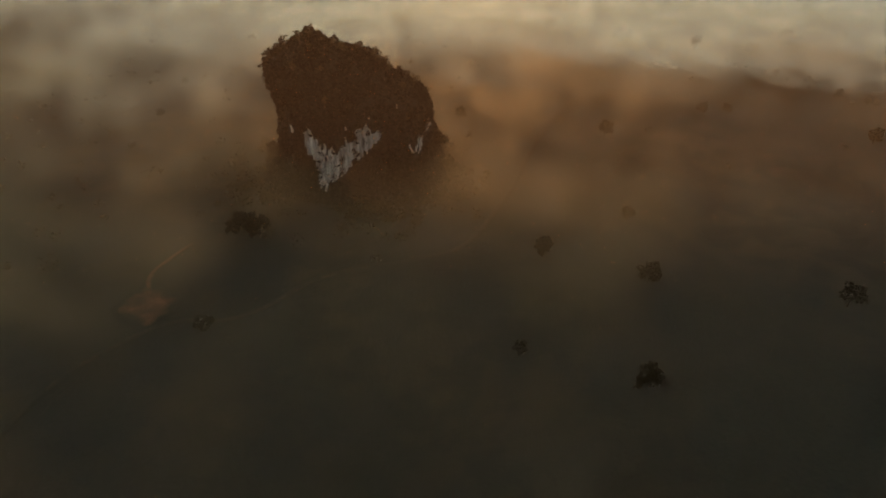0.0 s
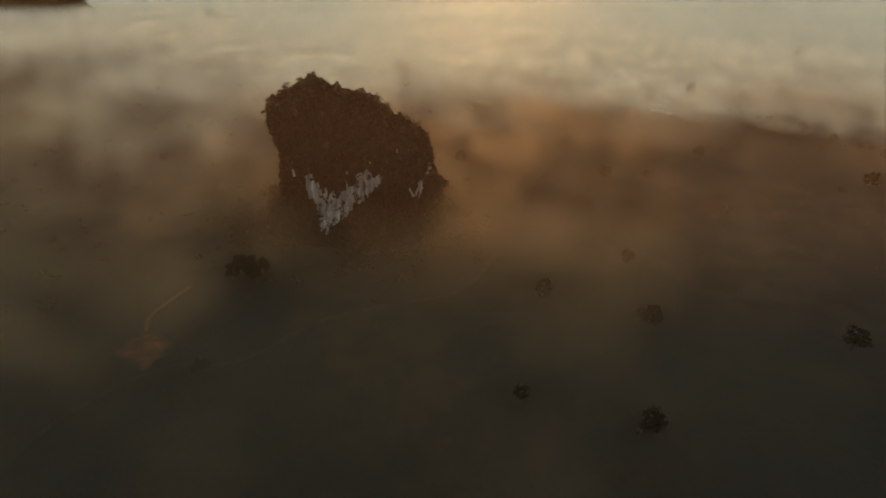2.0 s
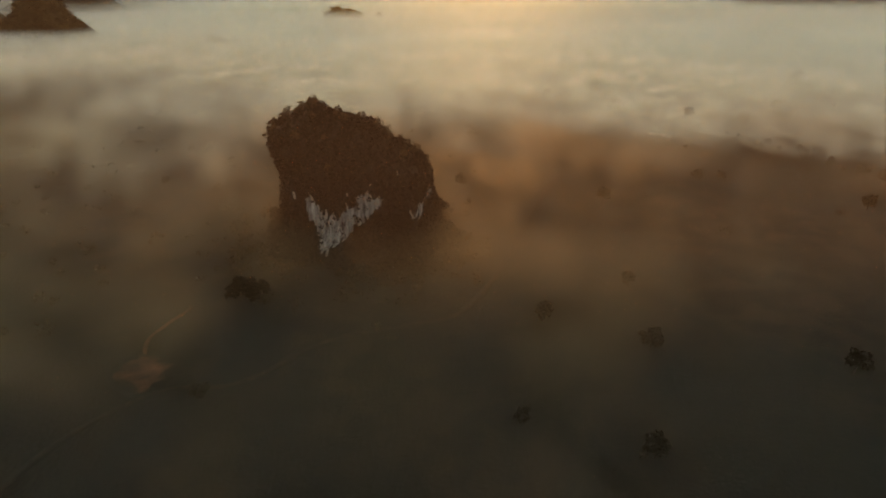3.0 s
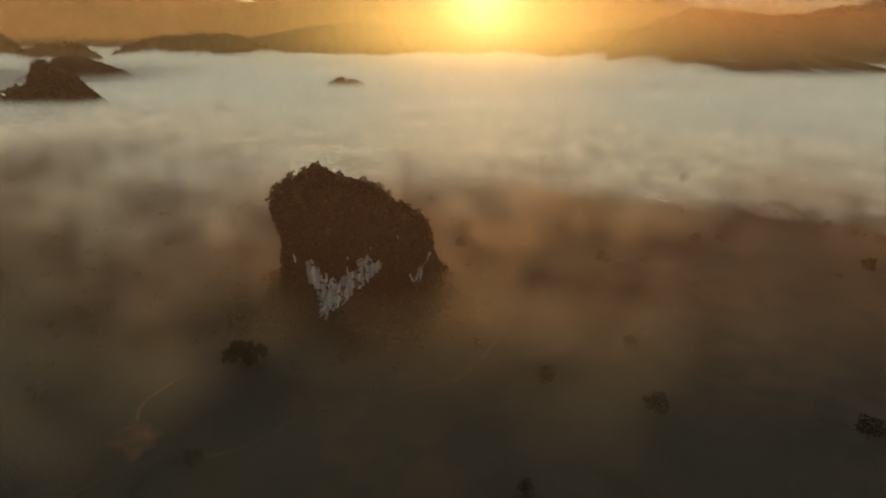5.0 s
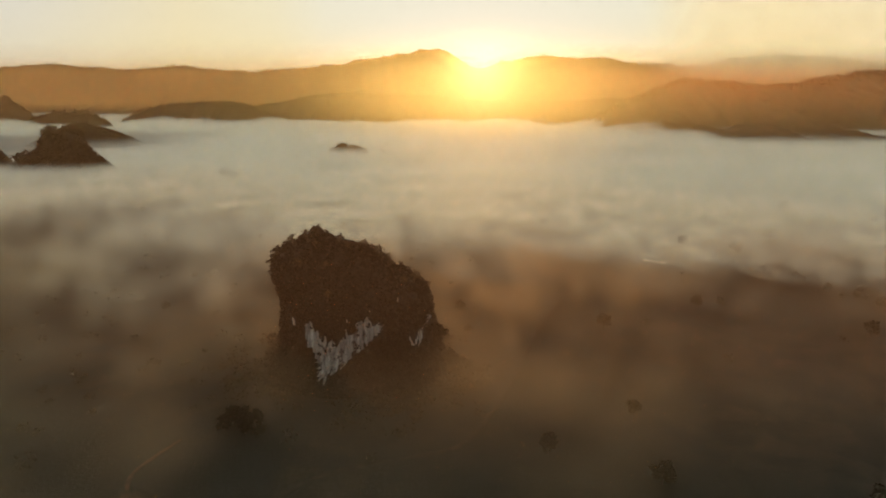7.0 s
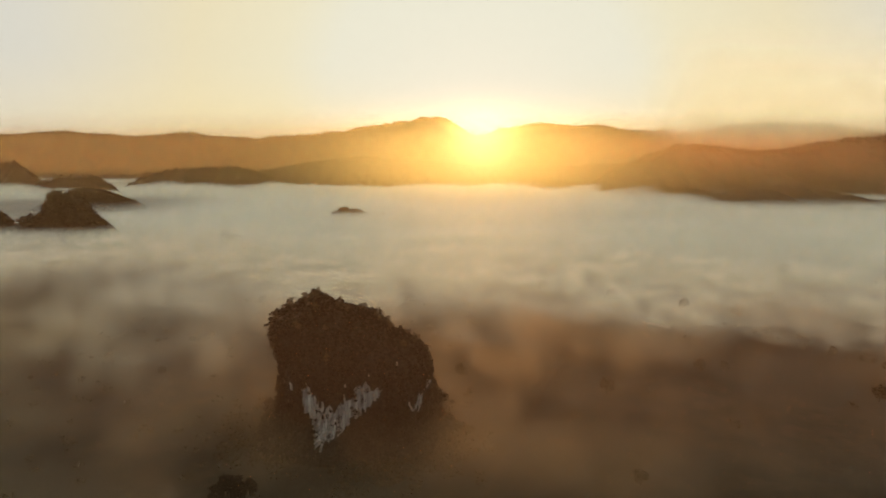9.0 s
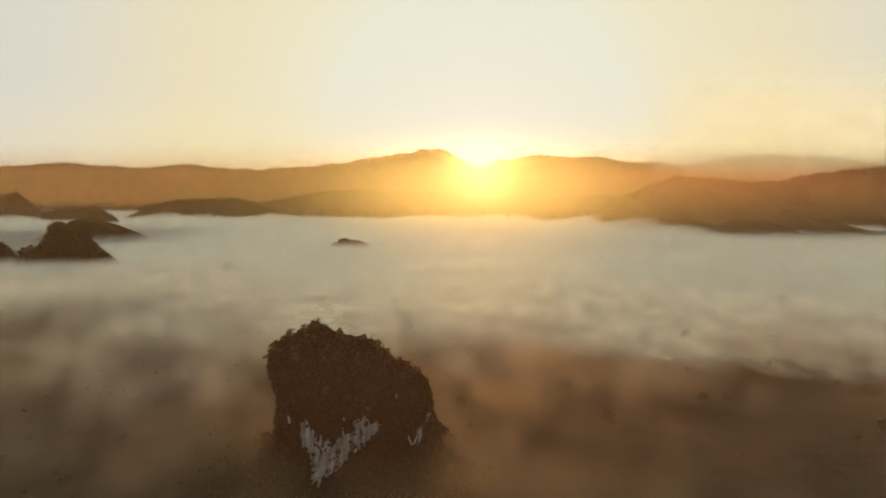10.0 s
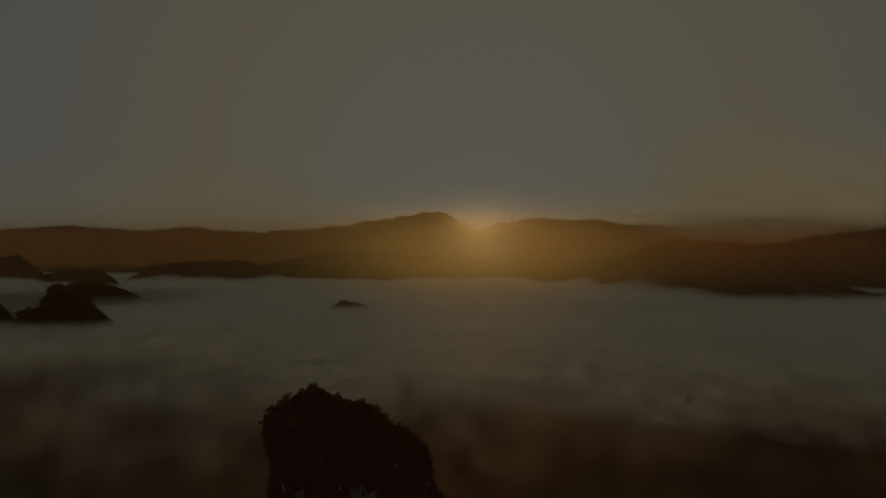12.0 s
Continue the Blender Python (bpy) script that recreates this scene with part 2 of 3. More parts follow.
# ---------------------------------------------------------------- mesh helpers
def mesh_of(name, verts, faces, mat, smooth=False):
    me = bpy.data.meshes.new(name)
    me.from_pydata([tuple(v) for v in verts], [], faces)
    me.materials.append(mat)
    if smooth:
        me.polygons.foreach_set("use_smooth", [True] * len(me.polygons))
    me.update()
    return me


def part(name, me, parent, label=""):
    ob = new(name, me)
    ob.parent = parent
    return tagged(ob, label)


def fbm(x, y, z=0.0, octaves=4):
    return noise.fractal(Vector((x, y, z)), 0.9, 2.1, octaves)


def ground_z(x, y):
    return 1.6 * fbm(x * 0.006, y * 0.006, 0.3, 3) - 1.0


def grid_mesh(name, xs, ys, height, mat, smooth=True):
    verts = [(x, y, height(x, y)) for y in ys for x in xs]
    n = len(xs)
    faces = [(j * n + i, j * n + i + 1, (j + 1) * n + i + 1, (j + 1) * n + i) for j in range(len(ys) - 1) for i in range(n - 1)]
    return mesh_of(name, verts, faces, mat, smooth)


def leaf_cloud(centres, per, radius, size, rng, flat=0.7):
    """Tufts of small bent leaf sprays round the centres."""
    c = np.repeat(np.asarray(centres, float), per, axis=0)
    n = len(c)
    rad = np.repeat(np.broadcast_to(np.asarray(radius, float), (len(centres),)), per)[:, None]
    d = rng.normal(size=(n, 3))
    d /= np.linalg.norm(d, axis=1)[:, None]
    p = c + d * rad * rng.uniform(0.35, 1.0, (n, 1)) ** 0.5 * np.array([1, 1, flat])
    a = rng.normal(size=(n, 3))
    a /= np.linalg.norm(a, axis=1)[:, None]
    b = np.cross(a, d)
    b /= np.linalg.norm(b, axis=1)[:, None] + 1e-9
    s = size * rng.uniform(0.55, 1.3, (n, 1))
    v = np.stack([p - a * s, p - b * s * 0.55 + d * s * 0.2, p + a * s, p + b * s * 0.55 + d * s * 0.2], 1).reshape(-1, 3)
    nor = d + 0.35 * rng.normal(size=(n, 3)) + np.array([0, 0, 0.45])
    nor /= np.linalg.norm(nor, axis=1)[:, None]
    q = v.reshape(-1, 4, 3)
    turned = np.einsum("ij,ij->i", np.cross(q[:, 2] - q[:, 0], q[:, 3] - q[:, 1]), nor) < 0
    faces = [(4 * i, 4 * i + 3, 4 * i + 2, 4 * i + 1) if w else (4 * i, 4 * i + 1, 4 * i + 2, 4 * i + 3) for i, w in enumerate(turned)]
    return v, faces, np.repeat(nor, 4, axis=0)


def leafage(name, cloud, mat):
    """A mesh of leaf sprays, shaded as rounded tufts."""
    v, f, nor = cloud
    me = mesh_of(name, v, f, mat, True)
    me.normals_split_custom_set_from_vertices(nor.tolist())
    return me


def tube(verts, faces, path, radii, sides=6):
    base = len(verts)
    for k, (p, r) in enumerate(zip(path, radii)):
        q = path[min(k + 1, len(path) - 1)] - path[max(k - 1, 0)]
        m = q.to_track_quat("Z", "Y").to_matrix()
        for s in range(sides):
            w = 2 * math.pi * s / sides
            verts.append(p + m @ Vector((math.cos(w) * r, math.sin(w) * r, 0)))
    for k in range(len(path) - 1):
        for s in range(sides):
            a, b = base + k * sides + s, base + k * sides + (s + 1) % sides
            faces.append((a, b, b + sides, a + sides))


def make_tree(name, height, spread, clear, limbs, tufts, seed, leaf=LEAF, leafy=9, size=0.55):
    """A tree: tapered trunk with limbs, and a crown of leaf tufts at the limbs' ends."""
    rng = np.random.default_rng(seed)
    root = new(name)
    verts, faces, ends = [], [], []
    lean = Vector((rng.uniform(-0.06, 0.06), rng.uniform(-0.06, 0.06), 0)) * height
    path = [Vector((0, 0, -0.8)) + lean * (k / 5) ** 2 + Vector((0, 0, (height * 0.86 + 0.8) * k / 5)) for k in range(6)]
    r0 = 0.022 * height + 0.06
    tube(verts, faces, path, [r0 * (1 - 0.82 * k / 5) for k in range(6)])
    for k in range(limbs):
        u = clear + (0.95 - clear) * (k + 0.5) / limbs
        at = path[0].lerp(path[5], u)
        w = 2.4 * k + rng.uniform(-0.4, 0.4)
        reach = spread * (1.05 - 0.55 * (u - clear) / (1 - clear)) * rng.uniform(0.7, 1.1)
        tip = at + Vector((math.cos(w) * reach, math.sin(w) * reach, reach * rng.uniform(0.25, 0.7)))
        mid = at.lerp(tip, 0.5) + Vector((0, 0, 0.08 * reach))
        tube(verts, faces, [at, mid, tip], [r0 * 0.4, r0 * 0.25, r0 * 0.08], 5)
        for _ in range(3):
            off = Vector(rng.normal(size=3)) * reach * 0.35
            twig = tip + off
            tube(verts, faces, [mid.lerp(tip, rng.uniform(0.2, 0.9)), twig], [r0 * 0.12, r0 * 0.03], 4)
            ends.append(twig)
        ends += [tip, mid.lerp(tip, 0.6)]
    ends.append(path[5] + Vector((0, 0, 0.08 * height)))
    part("trunk", mesh_of("trunk", verts, faces, BARK, True), root)
    if tufts:
        cs = [ends[rng.integers(len(ends))] + Vector(rng.normal(size=3)) * spread * 0.12 for _ in range(tufts)]
        cloud = leaf_cloud(cs, leafy, spread * rng.uniform(0.2, 0.36, len(cs)), size, rng)
        part("crown", leafage("crown", cloud, leaf), root)
    return root


# ---------------------------------------------------------------- ground, track, soil
def spaced(lo, hi, near, far, mid):
    """Coordinates, close together round mid and wide apart further off."""
    out, p = [lo], lo
    while p < hi:
        p += near + (far - near) * min(1.0, abs(p - mid) / 2500.0)
        out.append(min(p, hi))
    return out


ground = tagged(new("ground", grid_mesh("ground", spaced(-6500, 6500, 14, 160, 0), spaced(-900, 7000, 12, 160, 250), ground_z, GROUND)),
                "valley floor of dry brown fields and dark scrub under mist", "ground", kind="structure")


def strip(name, points, width, mat, lift, fading=False):
    """A strip of ground along a smooth line."""
    pts = [Vector(p) for p in points]
    line = []
    for k in range(len(pts) - 1):
        a, b = pts[max(k - 1, 0)], pts[k]
        c, d = pts[k + 1], pts[min(k + 2, len(pts) - 1)]
        for s in range(8):
            u = s / 8
            line.append(0.5 * (2 * b + (c - a) * u + (2 * a - 5 * b + 4 * c - d) * u * u + (3 * b - a - 3 * c + d) * u ** 3))
    line.append(pts[-1])
    verts, faces = [], []
    for k, p in enumerate(line):
        q = (line[min(k + 1, len(line) - 1)] - line[max(k - 1, 0)]).normalized()
        w = width * (0.85 + 0.3 * fbm(p.x * 0.1, p.y * 0.1, 2, 2))
        for s in (-0.5, -0.2, 0.2, 0.5):
            x, y = p.x - q.y * w * s, p.y + q.x * w * s
            verts.append((x, y, ground_z(x, y) + lift + (0.05 if abs(s) < 0.3 else -0.1)))
        if k:
            b = 4 * k
            faces += [(b - 4 + i, b - 3 + i, b + 1 + i, b + i) for i in range(3)]
    n = len(line)
    ends = [min(1.0, 0.35 + 1.6 * k / n) if fading else 1.0 for k in range(n)]
    return wear(mesh_of(name, verts, faces, mat, True), [w * e for e in ends for w in (0.15, 0.8, 0.8, 0.15)])


def wear(me, values):
    me.attributes.new("worn", "FLOAT", "POINT").data.foreach_set("value", np.array(values, dtype=np.float32))
    return me


TRACK_LINE = [(-139, 122), (-134, 146), (-122, 167), (-104, 182), (-84, 184), (-70, 194), (-59, 207), (-45, 217), (-21, 225),
              (2, 232), (15, 246), (26, 270), (38, 300), (55, 352), (75, 402), (98, 448)]
tagged(new("dirt_road", strip("dirt_road", TRACK_LINE, 4.6, TRACK, 0.35, True)),
       "pale winding dirt road across the misty plain", "road", kind="structure")
tagged(new("side_track", strip("side_track", [(-112, 186), (-121, 200), (-126, 214), (-123, 226), (-117, 240)], 3.0, SOIL, 0.36)),
       "narrow orange soil track leading off the dirt road", "track", kind="structure")


def soil_patch(cx, cy, rx, ry, turn):
    verts, faces = [(cx, cy, ground_z(cx, cy) + 0.45)], []
    n = 48
    for ring in (0.35, 0.7, 1.0):
        for k in range(n):
            w = 2 * math.pi * k / n
            r = ring * (1 + 0.4 * fbm(math.cos(w) * 1.3 + cx, math.sin(w) * 1.3, 1.0, 3))
            u, v = math.cos(w) * rx * r, math.sin(w) * ry * r
            x, y = cx + u * math.cos(turn) - v * math.sin(turn), cy + u * math.sin(turn) + v * math.cos(turn)
            verts.append((x, y, ground_z(x, y) + (0.42 if ring < 1 else -0.15)))
    for k in range(n):
        j = (k + 1) % n
        faces.append((0, 1 + k, 1 + j))
        for b in (1, 1 + n):
            faces.append((b + k, b + n + k, b + n + j, b + j))
    return wear(mesh_of("bare_soil", verts, faces, SOIL, True), [1.0] + [1.0] * n + [0.5] * n + [-0.3] * n)


tagged(new("bare_soil", soil_patch(-119, 193, 12, 16, 0.35)), "patch of bare orange soil beside the track", "bare soil", kind="structure")


# ---------------------------------------------------------------- karst towers
def lerp_keys(keys, z):
    return float(np.interp(z, [k[0] for k in keys], [k[1] for k in keys]))


def inside(poly, x, z):
    hit = False
    for k in range(len(poly)):
        (x1, z1), (x2, z2) = poly[k - 1], poly[k]
        if (z1 > z) != (z2 > z) and x < (x2 - x1) * (z - z1) / (z2 - z1) + x1:
            hit = not hit
    return hit


def karst(name, left, right, front, back, top, bare, step, around, rough, tuft, seed, label, skirt=0.55, leafy=20):
    """A limestone tower, lofted from its width and depth at each height, with scrub wherever the rock is not bare."""
    rng = np.random.default_rng(seed)
    root = new(name)
    levels = np.arange(-6.0, top + 0.01, step)
    verts, faces, mask = [], [], []
    for z in levels:
        xl, xr, yf, yb = (lerp_keys(k, z) for k in (left, right, front, back))
        cx, cy, ax, ay = (xl + xr) / 2, (yf + yb) / 2, (xr - xl) / 2, (yb - yf) / 2
        out = max(0.0, 14 - z) * skirt
        for k in range(around):
            w = 2 * math.pi * k / around
            c, s = math.cos(w), math.sin(w)
            e = (abs(c) ** 2.6 + abs(s) ** 2.6) ** (-1 / 2.6)
            x, y = cx + (ax + out * 0.4) * c * e, cy + (ay + out) * s * e
            d = rough * (3.4 * fbm(x / (22 * rough) + seed, y / (22 * rough), z / (26 * rough), 4)
                         + 1.1 * fbm(x / (4.5 * rough), y / (4.5 * rough), z / (24 * rough) + seed, 3))
            fit = min(1.0, ax / 14)
            verts.append((x + c * d * fit, y + s * d * fit, z + rough * 0.8 * fbm(x / 7, y / 7, z / 7 + 9, 2)))
            mask.append(bare(x, y, z, s))
    n = around
    for j in range(len(levels) - 1):
        for k in range(n):
            k2 = (k + 1) % n
            faces.append((j * n + k, j * n + k2, (j + 1) * n + k2, (j + 1) * n + k))
    tip = len(verts)
    last = verts[-n:]
    verts.append((sum(v[0] for v in last) / n, sum(v[1] for v in last) / n, top + 1.0 * rough))
    mask.append(0.0)
    faces += [(tip - n + k, tip - n + (k + 1) % n, tip) for k in range(n)]
    me = mesh_of("rock", verts, faces, ROCK, False)
    a = me.attributes.new("bare", "FLOAT", "POINT")
    a.data.foreach_set("value", np.array(mask, dtype=np.float32))
    part("rock", me, root, "grey weathered limestone with dark vertical streaks")
    spots, tops = [], []
    for f in faces:
        p = sum((Vector(verts[i]) for i in f), Vector()) / len(f)
        q = (Vector(verts[f[1]]) - Vector(verts[f[0]])).cross(Vector(verts[f[-1]]) - Vector(verts[f[0]]))
        area = q.length
        q.normalize()
        b = sum(mask[i] for i in f) / len(f)
        want = area / (tuft * tuft * 0.8)
        if b > 0.35:
            want *= 0.006 if noise.noise(Vector((p.x / (3 * rough), p.y / (3 * rough), p.z / (14 * rough)))) < 0.16 else 0.4
        if p.z < 2:
            want *= 0.5
        count = int(want) + (rng.random() < want - int(want))
        for _ in range(count):
            spots.append(tuple(p + q * tuft * 0.18 + Vector(rng.uniform(-0.5, 0.5, 3)) * tuft))
        if q.z > 0.25 and b < 0.3:
            tops.append((p, q))
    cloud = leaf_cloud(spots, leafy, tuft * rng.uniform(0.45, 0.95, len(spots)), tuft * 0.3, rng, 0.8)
    tagged(part("scrub", leafage("scrub", cloud, LEAF), root, "dense evergreen scrub, darkened as a silhouette, clinging to the rock"), kind="stuff")
    tagged(root, label, "karst hill")
    return root, tops


V_MARK = [(-69.4, 39), (-71.5, 31), (-70, 24), (-66.5, 18.5), (-65.5, 12.5), (-62.6, 7), (-56.7, 9), (-49.6, 15), (-43.6, 21), (-36.7, 27), (-32.8, 31),
          (-32.8, 38), (-37, 37), (-42.8, 36), (-47.4, 32.5), (-50.9, 29), (-54.6, 24.5), (-59.9, 26.5), (-64.1, 29), (-65.8, 34), (-67, 39)]
R_MARK = [(-6.5, 31), (-6.5, 27), (-10.5, 23.5), (-15, 22.5), (-19, 23.5), (-18.5, 25), (-14, 25.5), (-10, 28)]


def tower_bare(x, y, z, s):
    if s > 0.1:
        return 0.0
    wx, wz = x + 1.6 * fbm(x / 3, z / 9, 4, 3), z + 5.0 * fbm(x / 1.8, z / 14, 7, 3)
    if inside(V_MARK, wx, wz) or inside(R_MARK, wx, wz):
        return 1.0
    return 0.8 if fbm(x / 3.0, z / 10, 2, 3) > 0.78 and 22 < z < 55 else 0.0


tower, tower_tops = karst(
    "karst_tower",
    [(-6, -101), (8, -96), (16, -91), (26, -88), (36, -87), (44, -87), (50, -88.5), (55, -91), (59, -93), (63, -91), (66.5, -87), (69, -83), (73, -75), (76, -69)],
    [(-6, 0), (12, -2), (19, -3), (25, -6), (33, -8), (41, -10), (46, -12.5), (50, -17), (53, -24), (60, -30), (65, -40), (69, -51), (72.5, -60), (76, -64)],
    [(-6, 288), (10, 289), (40, 291), (50, 293), (62, 298), (70, 306), (76, 313)],
    [(-6, 352), (30, 350), (50, 345), (65, 338), (76, 323)],
    76.0, tower_bare, 1.1, 240, 1.0, 1.8, 3, "limestone karst tower, scrub-covered, with a bare pale V-shaped cliff face")


def low_bare(x, y, z, s):
    return 0.9 if s < 0 and 12 < z < 60 and fbm(x / 12, z / 60, 5, 3) > 0.9 else 0.0


far_karsts = []
for cx, cy, sx, sz, prof, seed, text in (
        (0, 0, 1, 1, "crag", 11, "dark forested karst crag with a split summit above the fog"),
        (0, 0, 1, 1, "knob", 12, "small wooded karst knob half sunk in fog"),
        (0, 0, 1, 1, "back", 13, "low wooded karst ridge tapering into the fog")):
    if prof == "crag":
        args = ([(-6, -806), (20, -798), (34, -784), (44, -760), (52, -749), (70, -740), (84, -735), (88, -728)],
                [(-6, -618), (18, -626), (30, -640), (42, -658), (66, -671), (76, -680), (80, -690), (81, -706), (88, -715)],
                [(-6, 1085), (44, 1108), (88, 1124)], [(-6, 1190), (88, 1142)], 88.0)
    elif prof == "knob":
        args = ([(-6, -900), (50, -850)], [(-6, -800), (28, -812), (50, -832)],
                [(-6, 1100), (50, 1124)], [(-6, 1170), (50, 1140)], 50.0)
    else:
        args = ([(-6, -1230), (36, -1150), (63, -1090)], [(-6, -905), (22, -925), (36, -960), (50, -1000), (63, -1045)],
                [(-6, 1740), (63, 1790)], [(-6, 1900), (63, 1815)], 63.0)
    far_karsts.append(karst("karst_hill", *args, low_bare, 2.6, 130, 1.5, 4.2, seed, text, 0.7, 14))


# ---------------------------------------------------------------- forested hills and mountains
def hill(name, crest, y0, reach, behind, step, spur, canopy, seed, label, base=-12.0, fringe=0, foot=1.25):
    """A forested ridge: crest heights along x, slopes to front and back cut by spurs and gullies, with a bumpy canopy."""
    rng = np.random.default_rng(seed)
    x0, x1 = crest[0][0], crest[-1][0]
    xs = np.arange(x0, x1 + step, step)
    ys = np.concatenate([np.arange(y0 - reach, y0 - step * 5.5, step * 1.6), y0 + step * np.arange(-5, 4), np.arange(y0 + step * 5, y0 + behind, step * 3)])

    def height(x, y):
        top = lerp_keys(crest, x) + canopy * 0.45 * fbm(x / (canopy * 6) + 5, seed, 0.5, 3)
        u = (y0 - y) / reach if y < y0 else (y - y0) / behind
        end = min(1.0, (x - x0) / (0.06 * (x1 - x0)) + 0.15, (x1 - x) / (0.06 * (x1 - x0)) + 0.15)
        fall = (1 - u) ** foot * (1 - 0.25 * math.sin(math.pi * u))
        cut = abs(fbm(x / spur + seed, y / (spur * 2.2), seed, 3)) * 1.3
        z = base + (top * end - base) * fall - cut * (top - base) * 0.42 * math.sin(math.pi * min(1, u)) ** 1.2
        cell = noise.voronoi(Vector((x / canopy, y / canopy, seed)))[0][0]
        low = 0.25 + 0.75 * min(1.0, max(0.0, z / 70))
        return z + low * canopy * 0.75 * (0.6 - cell) + low * canopy * 0.35 * fbm(x / (canopy * 3), y / (canopy * 3), seed, 2)

    root = new(name)
    part("slope", grid_mesh("slope", xs, ys, height, CANOPY), root)
    if fringe:
        pts = []
        for _ in range(fringe):
            x = rng.uniform(x0, x1)
            y = y0 - abs(rng.normal()) * reach * 0.035
            pts.append((x, y, height(x, y) + canopy * rng.uniform(0.0, 0.42)))
        cloud = leaf_cloud(pts, 14, canopy * rng.uniform(0.2, 0.58, len(pts)), canopy * 0.2, rng, 0.9)
        tagged(part("treeline", leafage("treeline", cloud, LEAF), root), kind="stuff")
    return tagged(root, label, "mountain" if max(k[1] for k in crest) > 180 else "hill")


MAIN = [(-5072, 265), (-3574, 279), (-2997, 311), (-2767, 326), (-2582, 337), (-2352, 319), (-2087, 300), (-1856, 311), (-1701, 325), (-1472, 300),
        (-1280, 285), (-1012, 307), (-703, 330), (-474, 367), (-244, 401), (-127, 429), (0, 427), (69, 392), (127, 348), (231, 304), (300, 311), (386, 355),
        (463, 356), (654, 390), (827, 375), (1056, 375), (1248, 345), (1441, 300), (1559, 262), (1960, 185), (2421, 92)]
hill("mountain_range", MAIN, 4150, 520, 250, 12, 330, 16, 1, "long forested mountain range with a notch, hazy against the sunrise", base=0.0, fringe=5200)
hill("mountain", [(560, 30), (716, 96), (850, 160), (977, 206), (1146, 198), (1315, 180), (1459, 192), (1578, 216), (1721, 226), (1883, 247), (2200, 262), (3200, 300)],
     2600, 945, 500, 9, 300, 16, 2, "dark forested foothill running down to the fog", base=6.0, fringe=1800, foot=0.9)
hill("mountain", [(921, 222), (1240, 303), (1551, 385), (1866, 363), (2089, 381), (2311, 420), (2534, 443), (2759, 416), (2939, 429), (3209, 408), (3519, 350), (4115, 303), (5320, 201)],
     4860, 180, 90, 14, 400, 24, 3, "pale far mountain range fading in haze", fringe=500)
hill("mountain", [(1397, 204), (1649, 277), (1776, 310), (1990, 303), (2206, 260), (2550, 234), (3008, 182)],
     4620, 180, 80, 12, 300, 20, 4, "hazy wooded ridge in front of a farther range", fringe=400)
hill("hill", [(-2300, 120), (-2038, 130), (-1894, 130), (-1826, 146), (-1786, 113), (-1741, 77), (-1695, 48), (-1640, 10)],
     2600, 230, 200, 8, 120, 16, 5, "dark wooded hill with a rounded knob", fringe=160)
hill("hill", [(-1720, 20), (-1664, 55), (-1570, 74), (-1476, 83), (-1407, 67), (-1346, 32), (-1310, 0)],
     2500, 180, 160, 8, 110, 16, 6, "low wooded hill rising from the fog", fringe=120)
hill("hill", [(-1560, 0), (-1513, 20), (-1443, 62), (-1333, 94), (-1278, 107), (-1143, 107), (-981, 113), (-901, 94), (-835, 68), (-740, 20)],
     2900, 200, 200, 8, 120, 16, 7, "long low wooded ridge lapped by fog", fringe=220)
hill("hill", [(-1040, 10), (-962, 50), (-876, 98), (-736, 126), (-568, 148), (-400, 162), (-234, 150), (45, 128), (320, 110), (560, 118), (800, 130), (1050, 120), (1300, 60)],
     3000, 430, 300, 9, 200, 16, 8, "wooded mountain spur reaching into the fog", fringe=420)


# ---------------------------------------------------------------- fog and haze
def fog_rise(y):
    return float(np.interp(y, [0, 500, 1500, 2900, 4200], [0, 0, 3, 5, 14]))


FOG = [(3.0 + 2.0 * k, min(0.56, 0.56 * (1 - (k - 7) / 5.5))) for k in range(12)]
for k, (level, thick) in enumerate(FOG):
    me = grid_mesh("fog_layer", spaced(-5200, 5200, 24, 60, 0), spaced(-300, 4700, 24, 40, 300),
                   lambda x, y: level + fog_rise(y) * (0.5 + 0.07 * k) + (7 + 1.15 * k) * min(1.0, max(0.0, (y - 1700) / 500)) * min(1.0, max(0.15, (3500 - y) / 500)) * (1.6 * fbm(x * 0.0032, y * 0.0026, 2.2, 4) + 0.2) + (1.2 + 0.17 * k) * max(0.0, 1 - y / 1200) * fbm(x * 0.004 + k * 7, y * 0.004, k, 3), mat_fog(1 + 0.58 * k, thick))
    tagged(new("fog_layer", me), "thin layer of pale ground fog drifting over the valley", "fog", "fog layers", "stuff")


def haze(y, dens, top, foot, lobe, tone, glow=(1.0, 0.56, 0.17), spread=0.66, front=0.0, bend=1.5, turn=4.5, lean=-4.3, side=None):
    """An added sheet of tinted haze across the valley, turned and leant a little towards the sun."""
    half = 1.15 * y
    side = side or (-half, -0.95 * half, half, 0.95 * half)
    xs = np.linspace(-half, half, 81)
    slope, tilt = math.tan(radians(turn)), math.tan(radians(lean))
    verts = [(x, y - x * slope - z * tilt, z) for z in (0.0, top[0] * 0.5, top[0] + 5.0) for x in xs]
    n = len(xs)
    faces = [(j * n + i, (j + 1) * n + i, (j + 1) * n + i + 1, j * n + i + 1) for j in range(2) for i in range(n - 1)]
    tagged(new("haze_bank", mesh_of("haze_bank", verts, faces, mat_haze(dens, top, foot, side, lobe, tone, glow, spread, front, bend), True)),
           "thin added haze sheet tinted with sunrise glow before the mountains", "haze", "haze banks", "stuff")


